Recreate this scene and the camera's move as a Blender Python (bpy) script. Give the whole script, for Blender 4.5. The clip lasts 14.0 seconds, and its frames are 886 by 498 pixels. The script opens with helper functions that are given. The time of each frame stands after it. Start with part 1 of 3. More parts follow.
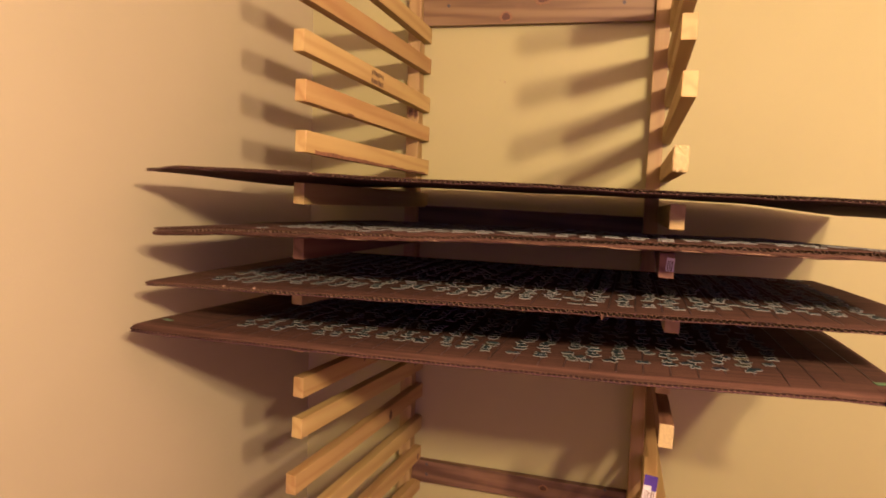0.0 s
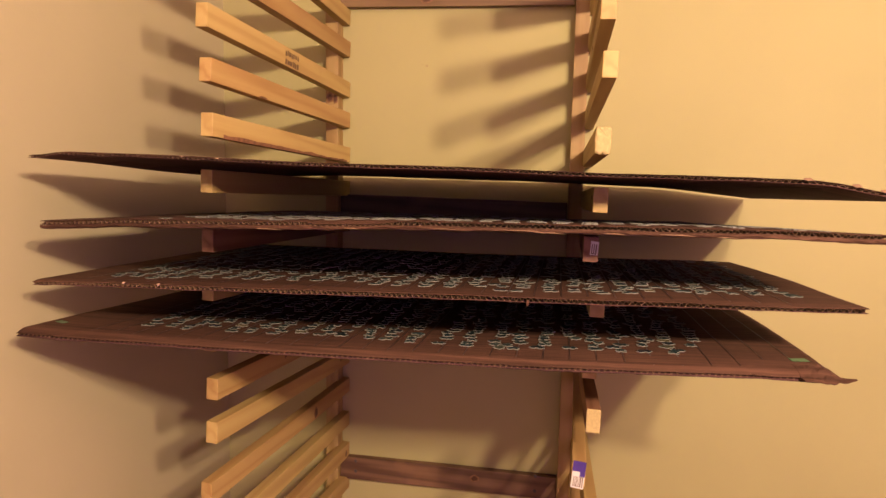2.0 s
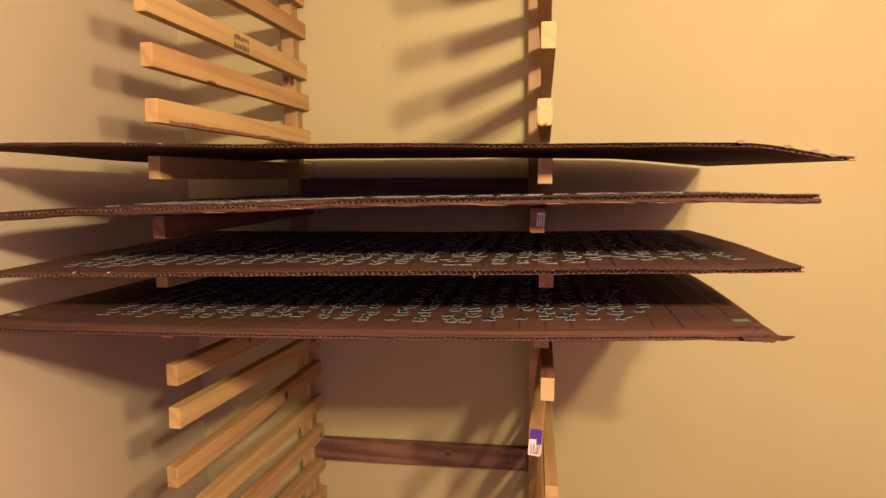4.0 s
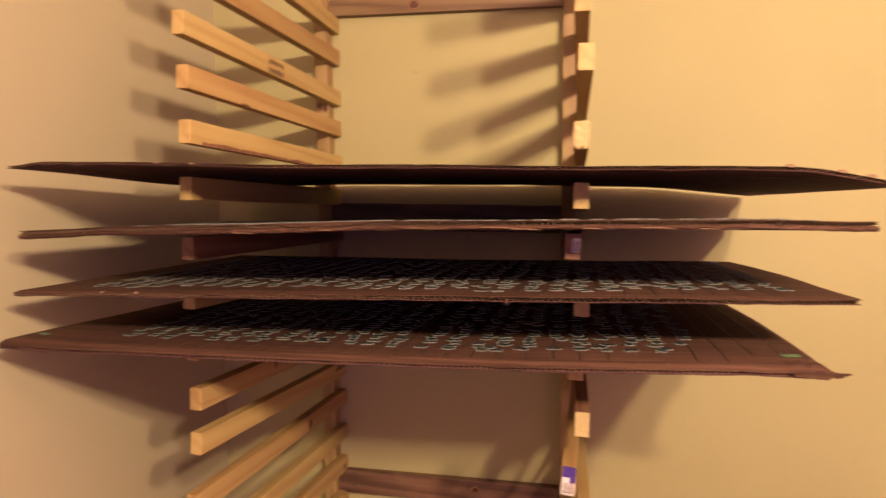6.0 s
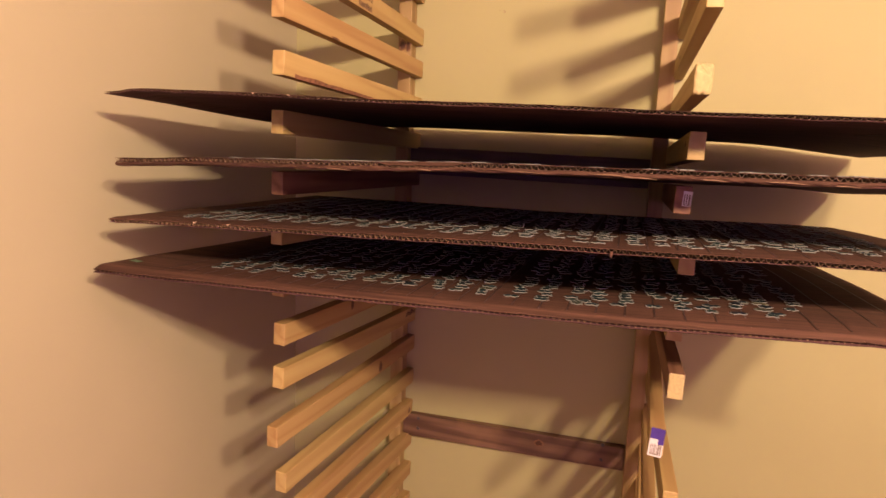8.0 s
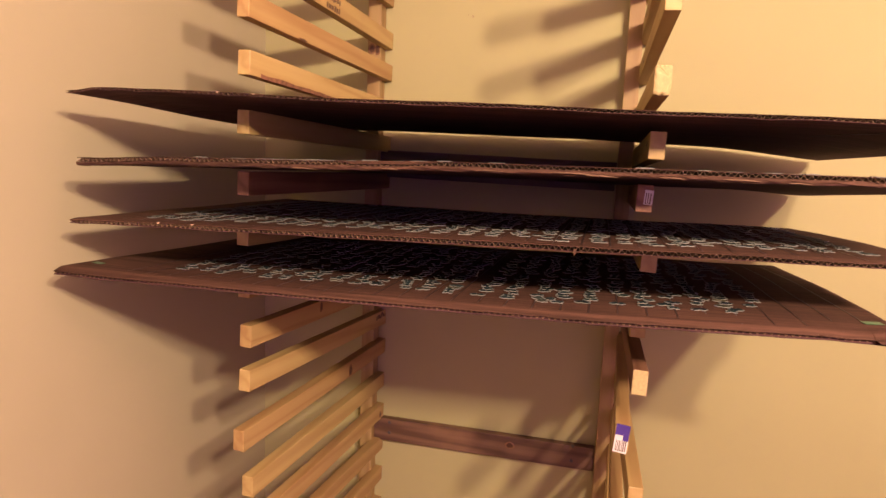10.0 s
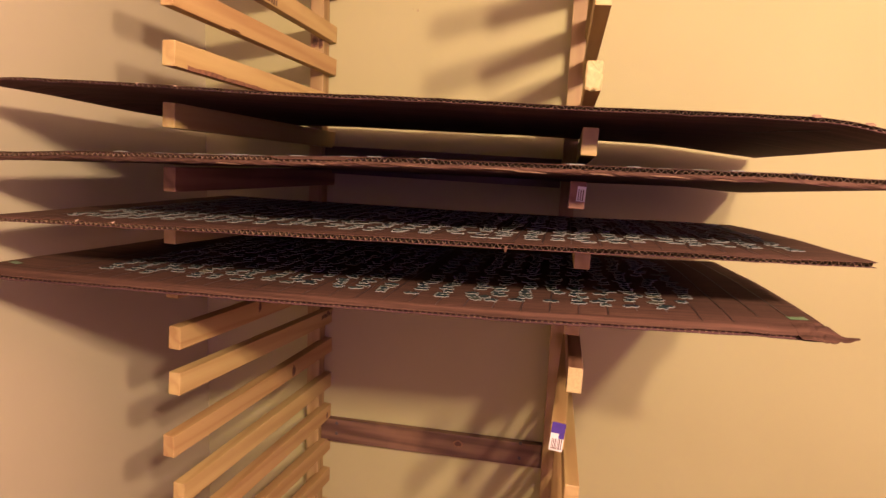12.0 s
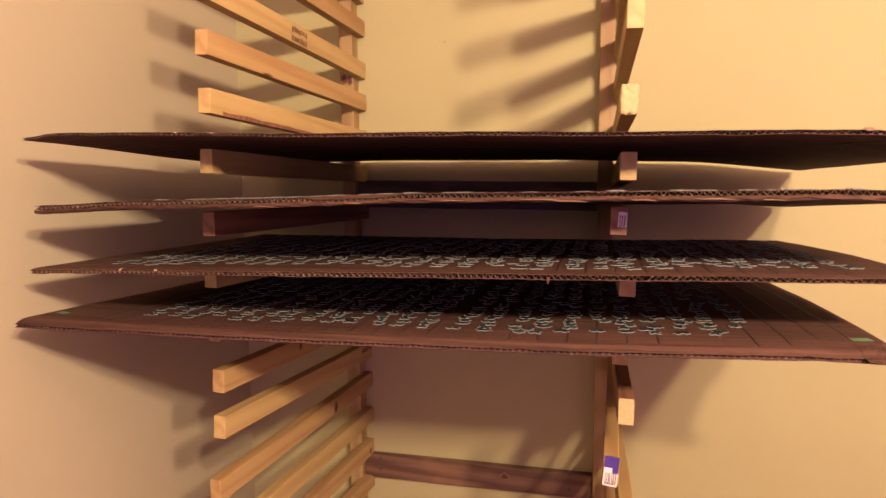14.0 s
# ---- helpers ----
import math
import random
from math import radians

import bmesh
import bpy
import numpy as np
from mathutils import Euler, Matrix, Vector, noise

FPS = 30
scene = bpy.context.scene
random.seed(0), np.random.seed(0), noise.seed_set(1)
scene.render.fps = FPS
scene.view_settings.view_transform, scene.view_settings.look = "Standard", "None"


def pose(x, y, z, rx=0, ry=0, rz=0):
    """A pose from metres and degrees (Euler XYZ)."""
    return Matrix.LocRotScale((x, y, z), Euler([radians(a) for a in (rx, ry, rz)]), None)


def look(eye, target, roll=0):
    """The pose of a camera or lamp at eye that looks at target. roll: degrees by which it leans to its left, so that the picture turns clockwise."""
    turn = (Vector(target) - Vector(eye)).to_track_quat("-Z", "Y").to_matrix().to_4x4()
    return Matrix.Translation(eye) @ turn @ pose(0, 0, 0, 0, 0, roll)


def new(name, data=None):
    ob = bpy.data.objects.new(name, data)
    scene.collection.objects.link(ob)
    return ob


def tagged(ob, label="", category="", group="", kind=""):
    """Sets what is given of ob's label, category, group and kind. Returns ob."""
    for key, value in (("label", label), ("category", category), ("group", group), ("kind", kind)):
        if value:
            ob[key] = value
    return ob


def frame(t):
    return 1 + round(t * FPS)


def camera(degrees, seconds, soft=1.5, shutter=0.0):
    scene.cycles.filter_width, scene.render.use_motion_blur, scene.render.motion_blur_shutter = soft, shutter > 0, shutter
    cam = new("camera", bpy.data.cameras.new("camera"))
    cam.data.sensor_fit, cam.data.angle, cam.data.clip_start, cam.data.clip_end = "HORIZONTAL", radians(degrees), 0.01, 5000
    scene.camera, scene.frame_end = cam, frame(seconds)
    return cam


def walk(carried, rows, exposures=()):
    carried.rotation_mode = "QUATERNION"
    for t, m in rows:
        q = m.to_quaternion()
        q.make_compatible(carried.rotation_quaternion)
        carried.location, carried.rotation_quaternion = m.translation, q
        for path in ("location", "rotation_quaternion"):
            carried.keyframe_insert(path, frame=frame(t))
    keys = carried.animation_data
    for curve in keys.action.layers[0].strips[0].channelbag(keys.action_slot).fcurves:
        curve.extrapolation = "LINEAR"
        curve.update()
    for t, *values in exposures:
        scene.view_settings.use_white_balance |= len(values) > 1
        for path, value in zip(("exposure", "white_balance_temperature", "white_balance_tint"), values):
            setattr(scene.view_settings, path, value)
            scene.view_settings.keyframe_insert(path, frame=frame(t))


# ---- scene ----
cam = camera(70.2, 14.0, soft=1.5, shutter=0.4)
PATH = [
    (0, (0.551, -1.586, 1.434), (0.013, 0.323, 1.175), 2.3),
    (0.5, (0.554, -1.57, 1.421), (0.11, 0.352, 1.093), 3.0),
    (1, (0.549, -1.562, 1.429), (0.136, 0.375, 1.153), 2.7),
    (1.5, (0.549, -1.546, 1.426), (0.17, 0.398, 1.147), 1.9),
    (2, (0.555, -1.544, 1.423), (0.233, 0.41, 1.146), 1.9),
    (2.5, (0.56, -1.547, 1.426), (0.224, 0.406, 1.158), 1.7),
    (3, (0.578, -1.549, 1.415), (0.287, 0.407, 1.118), 1.6),
    (3.5, (0.612, -1.545, 1.407), (0.313, 0.407, 1.095), -0.1),
    (3.7, (0.613, -1.545, 1.415), (0.331, 0.407, 1.083), -0.2),
    (5.8, (0.625, -1.517, 1.4), (0.335, 0.447, 1.163), -0.0),
    (6, (0.606, -1.518, 1.4), (0.232, 0.433, 1.171), 0.4),
    (6.5, (0.574, -1.516, 1.395), (0.084, 0.405, 1.13), 1.0),
    (7, (0.553, -1.521, 1.389), (0.035, 0.387, 1.092), 1.5),
    (7.5, (0.533, -1.518, 1.384), (-0.067, 0.361, 1.054), 1.9),
    (8, (0.533, -1.503, 1.382), (0.021, 0.393, 1.003), 2.8),
    (8.5, (0.534, -1.498, 1.379), (0.066, 0.403, 0.97), 3.3),
    (8.7, (0.538, -1.497, 1.378), (0.059, 0.4, 0.966), 3.3),
    (10.8, (0.559, -1.509, 1.368), (0.139, 0.421, 1.049), 2.8),
    (11, (0.569, -1.499, 1.374), (0.037, 0.399, 1.04), -0.2),
    (11.2, (0.562, -1.51, 1.372), (0.183, 0.429, 1.06), 4.2),
    (11.5, (0.577, -1.504, 1.376), (0.244, 0.438, 1.033), 2.9),
    (12, (0.589, -1.478, 1.37), (0.257, 0.463, 1.018), 3.3),
    (12.5, (0.585, -1.466, 1.368), (0.249, 0.474, 1.014), 3.3),
    (13, (0.586, -1.46, 1.375), (0.251, 0.481, 1.031), 2.7),
    (13.5, (0.59, -1.456, 1.373), (0.194, 0.478, 1.053), 0.1),
    (14, (0.577, -1.466, 1.381), (0.139, 0.465, 1.101), 0.2),
]
walk(cam, [(t, look(eye, target, roll)) for t, eye, target, roll in PATH],
     exposures=[(0.0, -0.05, 6040, 16.5), (7.0, -0.04, 5990, 17.5), (8.5, 0.12, 5790, 21), (14.0, 0.15, 5760, 22)])

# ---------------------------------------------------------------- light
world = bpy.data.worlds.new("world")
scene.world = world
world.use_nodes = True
# violet world colour, added to tint the shadows through the south wall's opening
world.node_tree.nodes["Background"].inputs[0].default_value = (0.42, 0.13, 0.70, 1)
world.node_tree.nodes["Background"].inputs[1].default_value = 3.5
# two bulbs of one ceiling fixture, behind and above the camera
for spot in ((1.130, -2.062, 1.984), (1.371, -1.933, 2.003)):
    bulb = bpy.data.lights.new("bulb", "POINT")
    bulb.energy = 126
    bulb.color = (1.0, 0.685, 0.41)
    bulb.shadow_soft_size = 0.042
    ob = new("bulb", bulb)
    ob.matrix_world = pose(*spot)


# ---------------------------------------------------------------- materials
def material(name):
    m = bpy.data.materials.new(name)
    m.use_nodes = True
    return m, m.node_tree, m.node_tree.nodes["Principled BSDF"]


def node(tree, kind, **inputs):
    n = tree.nodes.new(kind)
    for key, value in inputs.items():
        n.inputs[key.replace("_", " ")].default_value = value
    return n


def ramp(tree, factor, stops):
    r = tree.nodes.new("ShaderNodeValToRGB")
    els = r.color_ramp.elements
    while len(els) < len(stops):
        els.new(0.5)
    for el, (at, colour) in zip(els, stops):
        el.position, el.color = at, (*colour, 1)
    tree.links.new(factor, r.inputs[0])
    return r.outputs[0]


def mix(tree, factor, a, b, mode="MIX"):
    n = tree.nodes.new("ShaderNodeMix")
    n.data_type, n.blend_type = "RGBA", mode
    for socket, value in ((n.inputs[0], factor), (n.inputs[6], a), (n.inputs[7], b)):
        if isinstance(value, bpy.types.NodeSocket):
            tree.links.new(value, socket)
        else:
            socket.default_value = value if isinstance(value, float) else (*value, 1)
    return n.outputs[2]


def coords(tree, scale=(1, 1, 1), shift=None):
    tc = tree.nodes.new("ShaderNodeTexCoord")
    mp = tree.nodes.new("ShaderNodeMapping")
    mp.inputs["Scale"].default_value = scale
    tree.links.new(tc.outputs["Object"], mp.inputs["Vector"])
    if shift is not None:
        info = tree.nodes.new("ShaderNodeObjectInfo")
        mul = tree.nodes.new("ShaderNodeVectorMath")
        mul.operation = "MULTIPLY"
        tree.links.new(info.outputs["Random"], mul.inputs[0])
        mul.inputs[1].default_value = shift
        tree.links.new(mul.outputs[0], mp.inputs["Location"])
    return mp.outputs[0]


def noise_of(tree, vector, scale, detail=4.0, rough=0.55):
    n = node(tree, "ShaderNodeTexNoise", Scale=scale, Detail=detail, Roughness=rough)
    tree.links.new(vector, n.inputs["Vector"])
    return n.outputs["Fac"]


def bump(tree, shader, height, strength, distance):
    b = node(tree, "ShaderNodeBump", Strength=strength, Distance=distance)
    tree.links.new(height, b.inputs["Height"])
    tree.links.new(b.outputs[0], shader.inputs["Normal"])


def paint_material(name, colour, dark):
    m, tree, shader = material(name)
    v = coords(tree)
    blotch = noise_of(tree, v, 2.2, 5.0)
    base = ramp(tree, blotch, [(0.3, dark), (0.7, colour)])
    scuff = noise_of(tree, v, 26.0, 3.0)
    base = mix(tree, ramp(tree, scuff, [(0.62, (0, 0, 0)), (0.8, (0.25, 0.25, 0.25))]), base, dark)
    tree.links.new(base, shader.inputs["Base Color"])
    shader.inputs["Roughness"].default_value = 0.72
    bump(tree, shader, noise_of(tree, v, 320.0, 3.0), 0.22, 0.0012)
    return m


def pine_material(name, axis, pale, mid, dark):
    """Sawn pine with the grain along one axis of the object."""
    m, tree, shader = material(name)
    stretch = [34.0, 34.0, 34.0]
    stretch[axis] = 1.6
    v = coords(tree, stretch, shift=(7.0, 9.0, 5.0))
    info = tree.nodes.new("ShaderNodeObjectInfo")
    warp = node(tree, "ShaderNodeTexNoise", Scale=0.9, Detail=2.0)
    tree.links.new(v, warp.inputs["Vector"])
    add = tree.nodes.new("ShaderNodeVectorMath")
    add.operation = "ADD"
    tree.links.new(v, add.inputs[0])
    tree.links.new(warp.outputs["Color"], add.inputs[1])
    rings = node(tree, "ShaderNodeTexWave", Scale=0.55, Distortion=3.5, Detail=2.0)
    rings.bands_direction = "DIAGONAL"
    tree.links.new(add.outputs[0], rings.inputs["Vector"])
    fibre = noise_of(tree, v, 5.0, 6.0, 0.65)
    base = ramp(tree, rings.outputs["Fac"], [(0.1, pale), (0.62, mid), (1.0, dark)])
    base = mix(tree, 0.22, base, ramp(tree, fibre, [(0.35, dark), (0.65, pale)]))
    base = mix(tree, 1.0, base, ramp(tree, info.outputs["Random"], [(0.0, (0.88, 0.83, 0.78)), (0.5, (0.97, 0.94, 0.90)), (1.0, (1.07, 1.03, 0.98))]), "MULTIPLY")
    stain = noise_of(tree, coords(tree, (5, 5, 5), shift=(3.0, 8.0, 2.0)), 1.4, 3.0)
    base = mix(tree, ramp(tree, stain, [(0.58, (0, 0, 0)), (0.78, (0.45, 0.45, 0.45))]), base, (0.30, 0.16, 0.075))
    tree.links.new(base, shader.inputs["Base Color"])
    shader.inputs["Roughness"].default_value = 0.58
    bump(tree, shader, fibre, 0.35, 0.0008)
    return m


def board_material(name, pale, dark):
    """Brown kraft liner with faint flute lines and stains."""
    m, tree, shader = material(name)
    v = coords(tree)
    fibre = noise_of(tree, coords(tree, (60, 420, 60)), 1.0, 4.0)
    blotch = noise_of(tree, v, 6.0, 5.0, 0.6)
    flute = node(tree, "ShaderNodeTexWave", Scale=21.0, Distortion=0.4)
    flute.bands_direction = "X"
    tree.links.new(v, flute.inputs["Vector"])
    base = ramp(tree, blotch, [(0.28, dark), (0.72, pale)])
    base = mix(tree, 0.22, base, ramp(tree, fibre, [(0.3, dark), (0.7, pale)]))
    streak = noise_of(tree, coords(tree, (2.5, 130, 2.5)), 1.0, 5.0, 0.7)
    base = mix(tree, ramp(tree, streak, [(0.50, (0, 0, 0)), (0.64, (0.6, 0.6, 0.6))]), base, tuple(1.7 * c for c in pale))
    base = mix(tree, ramp(tree, streak, [(0.36, (0.7, 0.7, 0.7)), (0.48, (0, 0, 0))]), base, tuple(0.55 * c for c in dark))
    spots = noise_of(tree, v, 38.0, 2.0)
    base = mix(tree, ramp(tree, spots, [(0.66, (0, 0, 0)), (0.78, (0.4, 0.4, 0.4))]), base, dark)
    tree.links.new(base, shader.inputs["Base Color"])
    shader.inputs["Roughness"].default_value = 0.85
    shader.inputs["Specular IOR Level"].default_value = 0.15
    bump(tree, shader, flute.outputs["Fac"], 0.12, 0.0006)
    return m


def plain_material(name, colour, rough=0.6, vary=0.12, scale=40.0):
    m, tree, shader = material(name)
    grain = noise_of(tree, coords(tree), scale, 4.0)
    base = ramp(tree, grain, [(0.3, tuple(c * (1 - vary) for c in colour)), (0.7, tuple(min(1, c * (1 + vary)) for c in colour))])
    tree.links.new(base, shader.inputs["Base Color"])
    shader.inputs["Roughness"].default_value = rough
    return m


PRINTS = [(0.0, (0.008, 0.014, 0.018)), (0.25, (0.012, 0.028, 0.035)), (0.5, (0.022, 0.036, 0.036)), (0.66, (0.010, 0.011, 0.020)),
          (0.85, (0.03, 0.06, 0.065)), (0.96, (0.04, 0.05, 0.04)), (1.0, (0.16, 0.13, 0.06))]


def print_material(name, joined):
    """The printed face of the puzzle pieces: each piece shows another bit of the picture."""
    m, tree, shader = material(name)
    info = tree.nodes.new("ShaderNodeNewGeometry" if joined else "ShaderNodeObjectInfo")
    pick = info.outputs["Random Per Island" if joined else "Random"]
    base = ramp(tree, pick, PRINTS)
    blot = noise_of(tree, coords(tree), 130.0, 3.0)
    base = mix(tree, ramp(tree, blot, [(0.5, (0, 0, 0)), (0.7, (0.4, 0.4, 0.4))]), base, (0.045, 0.065, 0.065))
    tree.links.new(base, shader.inputs["Base Color"])
    shader.inputs["Roughness"].default_value = 0.62
    shader.inputs["Specular IOR Level"].default_value = 0.06
    return m


WALL = paint_material("cream_wall_paint", (0.41, 0.384, 0.170), (0.38, 0.354, 0.154))
# the cream paint again, with the pinkish haze on this side put into it
SIDE_WALL = paint_material("haze_tinted_wall_paint", (0.44, 0.397, 0.240), (0.412, 0.37, 0.22))
# paints of unseen surfaces, tinted so that their bounce colours the shade
FAR_WALL = paint_material("mauve_bounce_paint", (0.15, 0.06, 0.17), (0.13, 0.05, 0.145))
EAST_WALL = paint_material("pink_bounce_paint", (0.42, 0.30, 0.48), (0.39, 0.275, 0.445))
CEILING = paint_material("ceiling_bounce_paint", (0.52, 0.42, 0.46), (0.485, 0.39, 0.43))
FLOOR = pine_material("floor_wood", 0, (0.20, 0.14, 0.10), (0.17, 0.115, 0.085), (0.11, 0.075, 0.055))
PINE_Z = pine_material("pine_upright", 2, (0.39, 0.29, 0.115), (0.36, 0.255, 0.098), (0.29, 0.19, 0.07))
PINE_X = pine_material("pine_crossbar", 0, (0.165, 0.095, 0.055), (0.125, 0.068, 0.038), (0.075, 0.037, 0.021))
DARK_X = pine_material("dark_crossbar", 0, (0.11, 0.07, 0.045), (0.08, 0.048, 0.03), (0.05, 0.028, 0.018))
PINE_RED = pine_material("red_pine_arm", 1, (0.24, 0.125, 0.07), (0.20, 0.095, 0.05), (0.14, 0.06, 0.03))
PINE_ORANGE = pine_material("orange_pine_arm", 1, (0.40, 0.28, 0.105), (0.37, 0.247, 0.090), (0.32, 0.195, 0.068))
PINE_YELLOW = pine_material("yellow_pine_arm", 1, (0.44, 0.335, 0.125), (0.415, 0.305, 0.110), (0.365, 0.255, 0.088))
PINE_OLIVE = pine_material("olive_pine_crossbar", 0, (0.22, 0.15, 0.068), (0.185, 0.118, 0.05), (0.13, 0.076, 0.032))
SCUFF = plain_material("paint_scuff", (0.33, 0.28, 0.13), 0.7, 0.2, 200.0)
SAWN = plain_material("pale_sawn_end", (0.42, 0.325, 0.14), 0.75, 0.14, 260.0)
KNOT = plain_material("knot_wood", (0.075, 0.028, 0.012), 0.5, 0.4, 300.0)
RIM = plain_material("knot_rim", (0.19, 0.095, 0.04), 0.55, 0.3, 300.0)
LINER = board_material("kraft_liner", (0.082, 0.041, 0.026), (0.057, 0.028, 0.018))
# copy of the liner with the purple shade beneath the sheets in its colour
UNDER = board_material("shaded_kraft_underside", (0.078, 0.036, 0.032), (0.058, 0.027, 0.025))
FLUTE = plain_material("kraft_flute", (0.17, 0.10, 0.055), 0.75, 0.2, 200.0)
PENCIL = plain_material("graphite_line", (0.032, 0.018, 0.014), 0.5, 0.3, 200.0)
EDGE = plain_material("grey_pulp_edge", (0.15, 0.152, 0.132), 0.6, 0.15, 200.0)
PRINT = print_material("printed_face", False)
PRINTJ = print_material("printed_face_joined", True)
INK = plain_material("stamp_ink", (0.10, 0.052, 0.028), 0.6, 0.3, 300.0)
WHITE = plain_material("white_paper", (0.56, 0.55, 0.52), 0.55, 0.06, 90.0)
BLUE = plain_material("blue_print", (0.055, 0.03, 0.20), 0.4, 0.15, 90.0)
GREEN = plain_material("green_tape", (0.055, 0.15, 0.065), 0.35, 0.2, 150.0)
PALE = plain_material("pale_kraft", (0.40, 0.27, 0.18), 0.7, 0.15, 200.0)
BARK = plain_material("bark", (0.17, 0.075, 0.035), 0.8, 0.5, 120.0)
STEEL = plain_material("dark_screw", (0.06, 0.05, 0.05), 0.4, 0.2, 300.0)


# ---------------------------------------------------------------- mesh helpers
def link(name, bm, mats, parent=None, label=""):
    mesh = bpy.data.meshes.new(name)
    bm.normal_update()
    bm.to_mesh(mesh)
    bm.free()
    for m in mats if isinstance(mats, (list, tuple)) else [mats]:
        mesh.materials.append(m)
    ob = new(name, mesh)
    ob.parent = parent
    return tagged(ob, label) if label else ob


def part(name, bm, mats, parent, label=""):
    return link(name, bm, mats, parent, label)


def box(bm, lo, hi, bevel=0.0, slot=0):
    made = bmesh.ops.create_cube(bm, size=1.0)["verts"]
    for v in made:
        v.co = Vector([lo[k] + (v.co[k] + 0.5) * (hi[k] - lo[k]) for k in range(3)])
    faces = {f for v in made for f in v.link_faces}
    for f in faces:
        f.material_index = slot
    if bevel:
        edges = list({e for f in faces for e in f.edges})
        bmesh.ops.bevel(bm, geom=edges, offset=bevel, segments=2, affect="EDGES", profile=0.6)
    return made


def structure(name, lo, hi, mat, label):
    bm = bmesh.new()
    box(bm, lo, hi)
    return tagged(link(name, bm, mat), label, name.split("_")[0], kind="structure")


# ---------------------------------------------------------------- the room
LEFT, WEST, EAST, SKEW = -0.283, -0.9, 2.5, 0.055
structure("wall_north", (WEST, 0.0, 0.0), (EAST + 0.1, 0.1, 2.5), WALL, "cream painted wall behind the wooden rack")
# the corner of the room is not quite square
side_wall = structure("wall_west", (LEFT - 0.12, -5.4, 0.0), (LEFT, 0.0, 2.5), SIDE_WALL, "painted side wall beside the rack, pink haze in its colour")
for v in side_wall.data.vertices:
    v.co.x += SKEW * v.co.y
# unseen wall, set close so its pink bounce fills the right-hand shade
structure("wall_east", (EAST, -5.4, 0.0), (EAST + 0.1, 0.0, 2.5), EAST_WALL, "unseen wall, added close by as a pink fill reflector")
# the unseen far wall, with an opening added to let violet fill light in
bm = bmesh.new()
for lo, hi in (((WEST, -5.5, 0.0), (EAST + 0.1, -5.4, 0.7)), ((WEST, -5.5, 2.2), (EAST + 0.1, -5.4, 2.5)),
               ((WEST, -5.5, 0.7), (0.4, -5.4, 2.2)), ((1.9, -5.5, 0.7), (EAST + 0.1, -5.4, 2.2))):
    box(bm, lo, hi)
tagged(link("wall_south", bm, FAR_WALL), "unseen far wall with an added opening for violet fill", "wall", kind="structure")
structure("floor", (WEST, -5.5, -0.1), (EAST + 0.1, 0.1, 0.0), FLOOR, "brown wooden floor of the room")
# unseen ceiling; its mauve tint is there to bounce fill into the shadows
structure("ceiling", (WEST, -5.5, 2.5), (EAST + 0.1, 0.1, 2.6), CEILING, "unseen ceiling, tinted mauve to fill the shadows")

# ---------------------------------------------------------------- the rack
rack = tagged(new("wall_rack"), "pine wall rack of two uprights with many horizontal arms", "rack")
rack.location = (0.3, -0.02, 0.35)
bpy.context.view_layer.update()
BASE = rack.matrix_world.copy()


def place(ob, m):
    """Put a part of the rack at the world pose m."""
    ob.matrix_basis = BASE.inverted() @ m
    return ob


rng = random.Random(4)


def stick(name, length, width, height, mat, axis, label=""):
    """A sawn strip: its length along the axis, slightly uneven, with eased edges."""
    size = [width, width, height]
    size[axis] = length
    bm = bmesh.new()
    box(bm, [-s / 2 for s in size], [s / 2 for s in size], bevel=0.0016)
    for v in bm.verts:
        v.co += 0.0011 * Vector((noise.noise(v.co * 9 + Vector((length * 7, 0, rng.random()))), noise.noise(v.co * 8 + Vector((3, rng.random(), 1))), noise.noise(v.co * 7 + Vector((9, 2, height)))))
    return part(name, bm, mat, rack, label)


def aimed(a, b, axis):
    """A pose midway between a and b whose axis (0 x, 1 y, 2 z) points from a to b, otherwise upright."""
    a, b = Vector(a), Vector(b)
    d = (b - a).normalized()
    if axis == 1:
        right = d.cross(Vector((0, 0, 1))).normalized()
        cols = (right, d, right.cross(d))
    elif axis == 2:
        right = Vector((0, 1, 0)).cross(d).normalized()
        cols = (right, d.cross(right), d)
    else:
        ahead = Vector((0, 0, 1)).cross(d).normalized()
        cols = (d, ahead, d.cross(ahead))
    m = Matrix(cols).transposed().to_4x4()
    m.translation = (a + b) / 2
    return m


def left_x(z):
    return 0.003 + (1.65 - z) * 0.010


def right_x(z):
    return 0.592 + (1.75 - z) * 0.020


UP_W = 0.032
for side in (left_x, right_x):
    low, high = 0.30, 2.12
    up = stick("upright", high - low, 0.034, 0.03, PINE_Z, 2)
    up.data.transform(Matrix.Diagonal((UP_W / 0.034, 0.038 / 0.034, 1, 1)))
    place(up, aimed((side(low) + UP_W / 2, -0.0195, low), (side(high) + UP_W / 2, -0.0195, high), 2))

for name, zl, zr, h, mat in (("crossbar", 0.6045, 0.6105, 0.060, PINE_X), ("crossbar", 1.816, 1.817, 0.066, PINE_OLIVE), ("crossbar", 1.299, 1.301, 0.064, DARK_X)):
    a, b = (left_x(zl) + UP_W + 0.001, -0.0105, zl), (right_x(zr) - 0.001, -0.0105, zr)
    bar = stick(name, (Vector(b) - Vector(a)).length, 0.019, h, mat, 0)
    place(bar, aimed(a, b, 0))

ARM_H, ARM_T = 0.0375, 0.0215
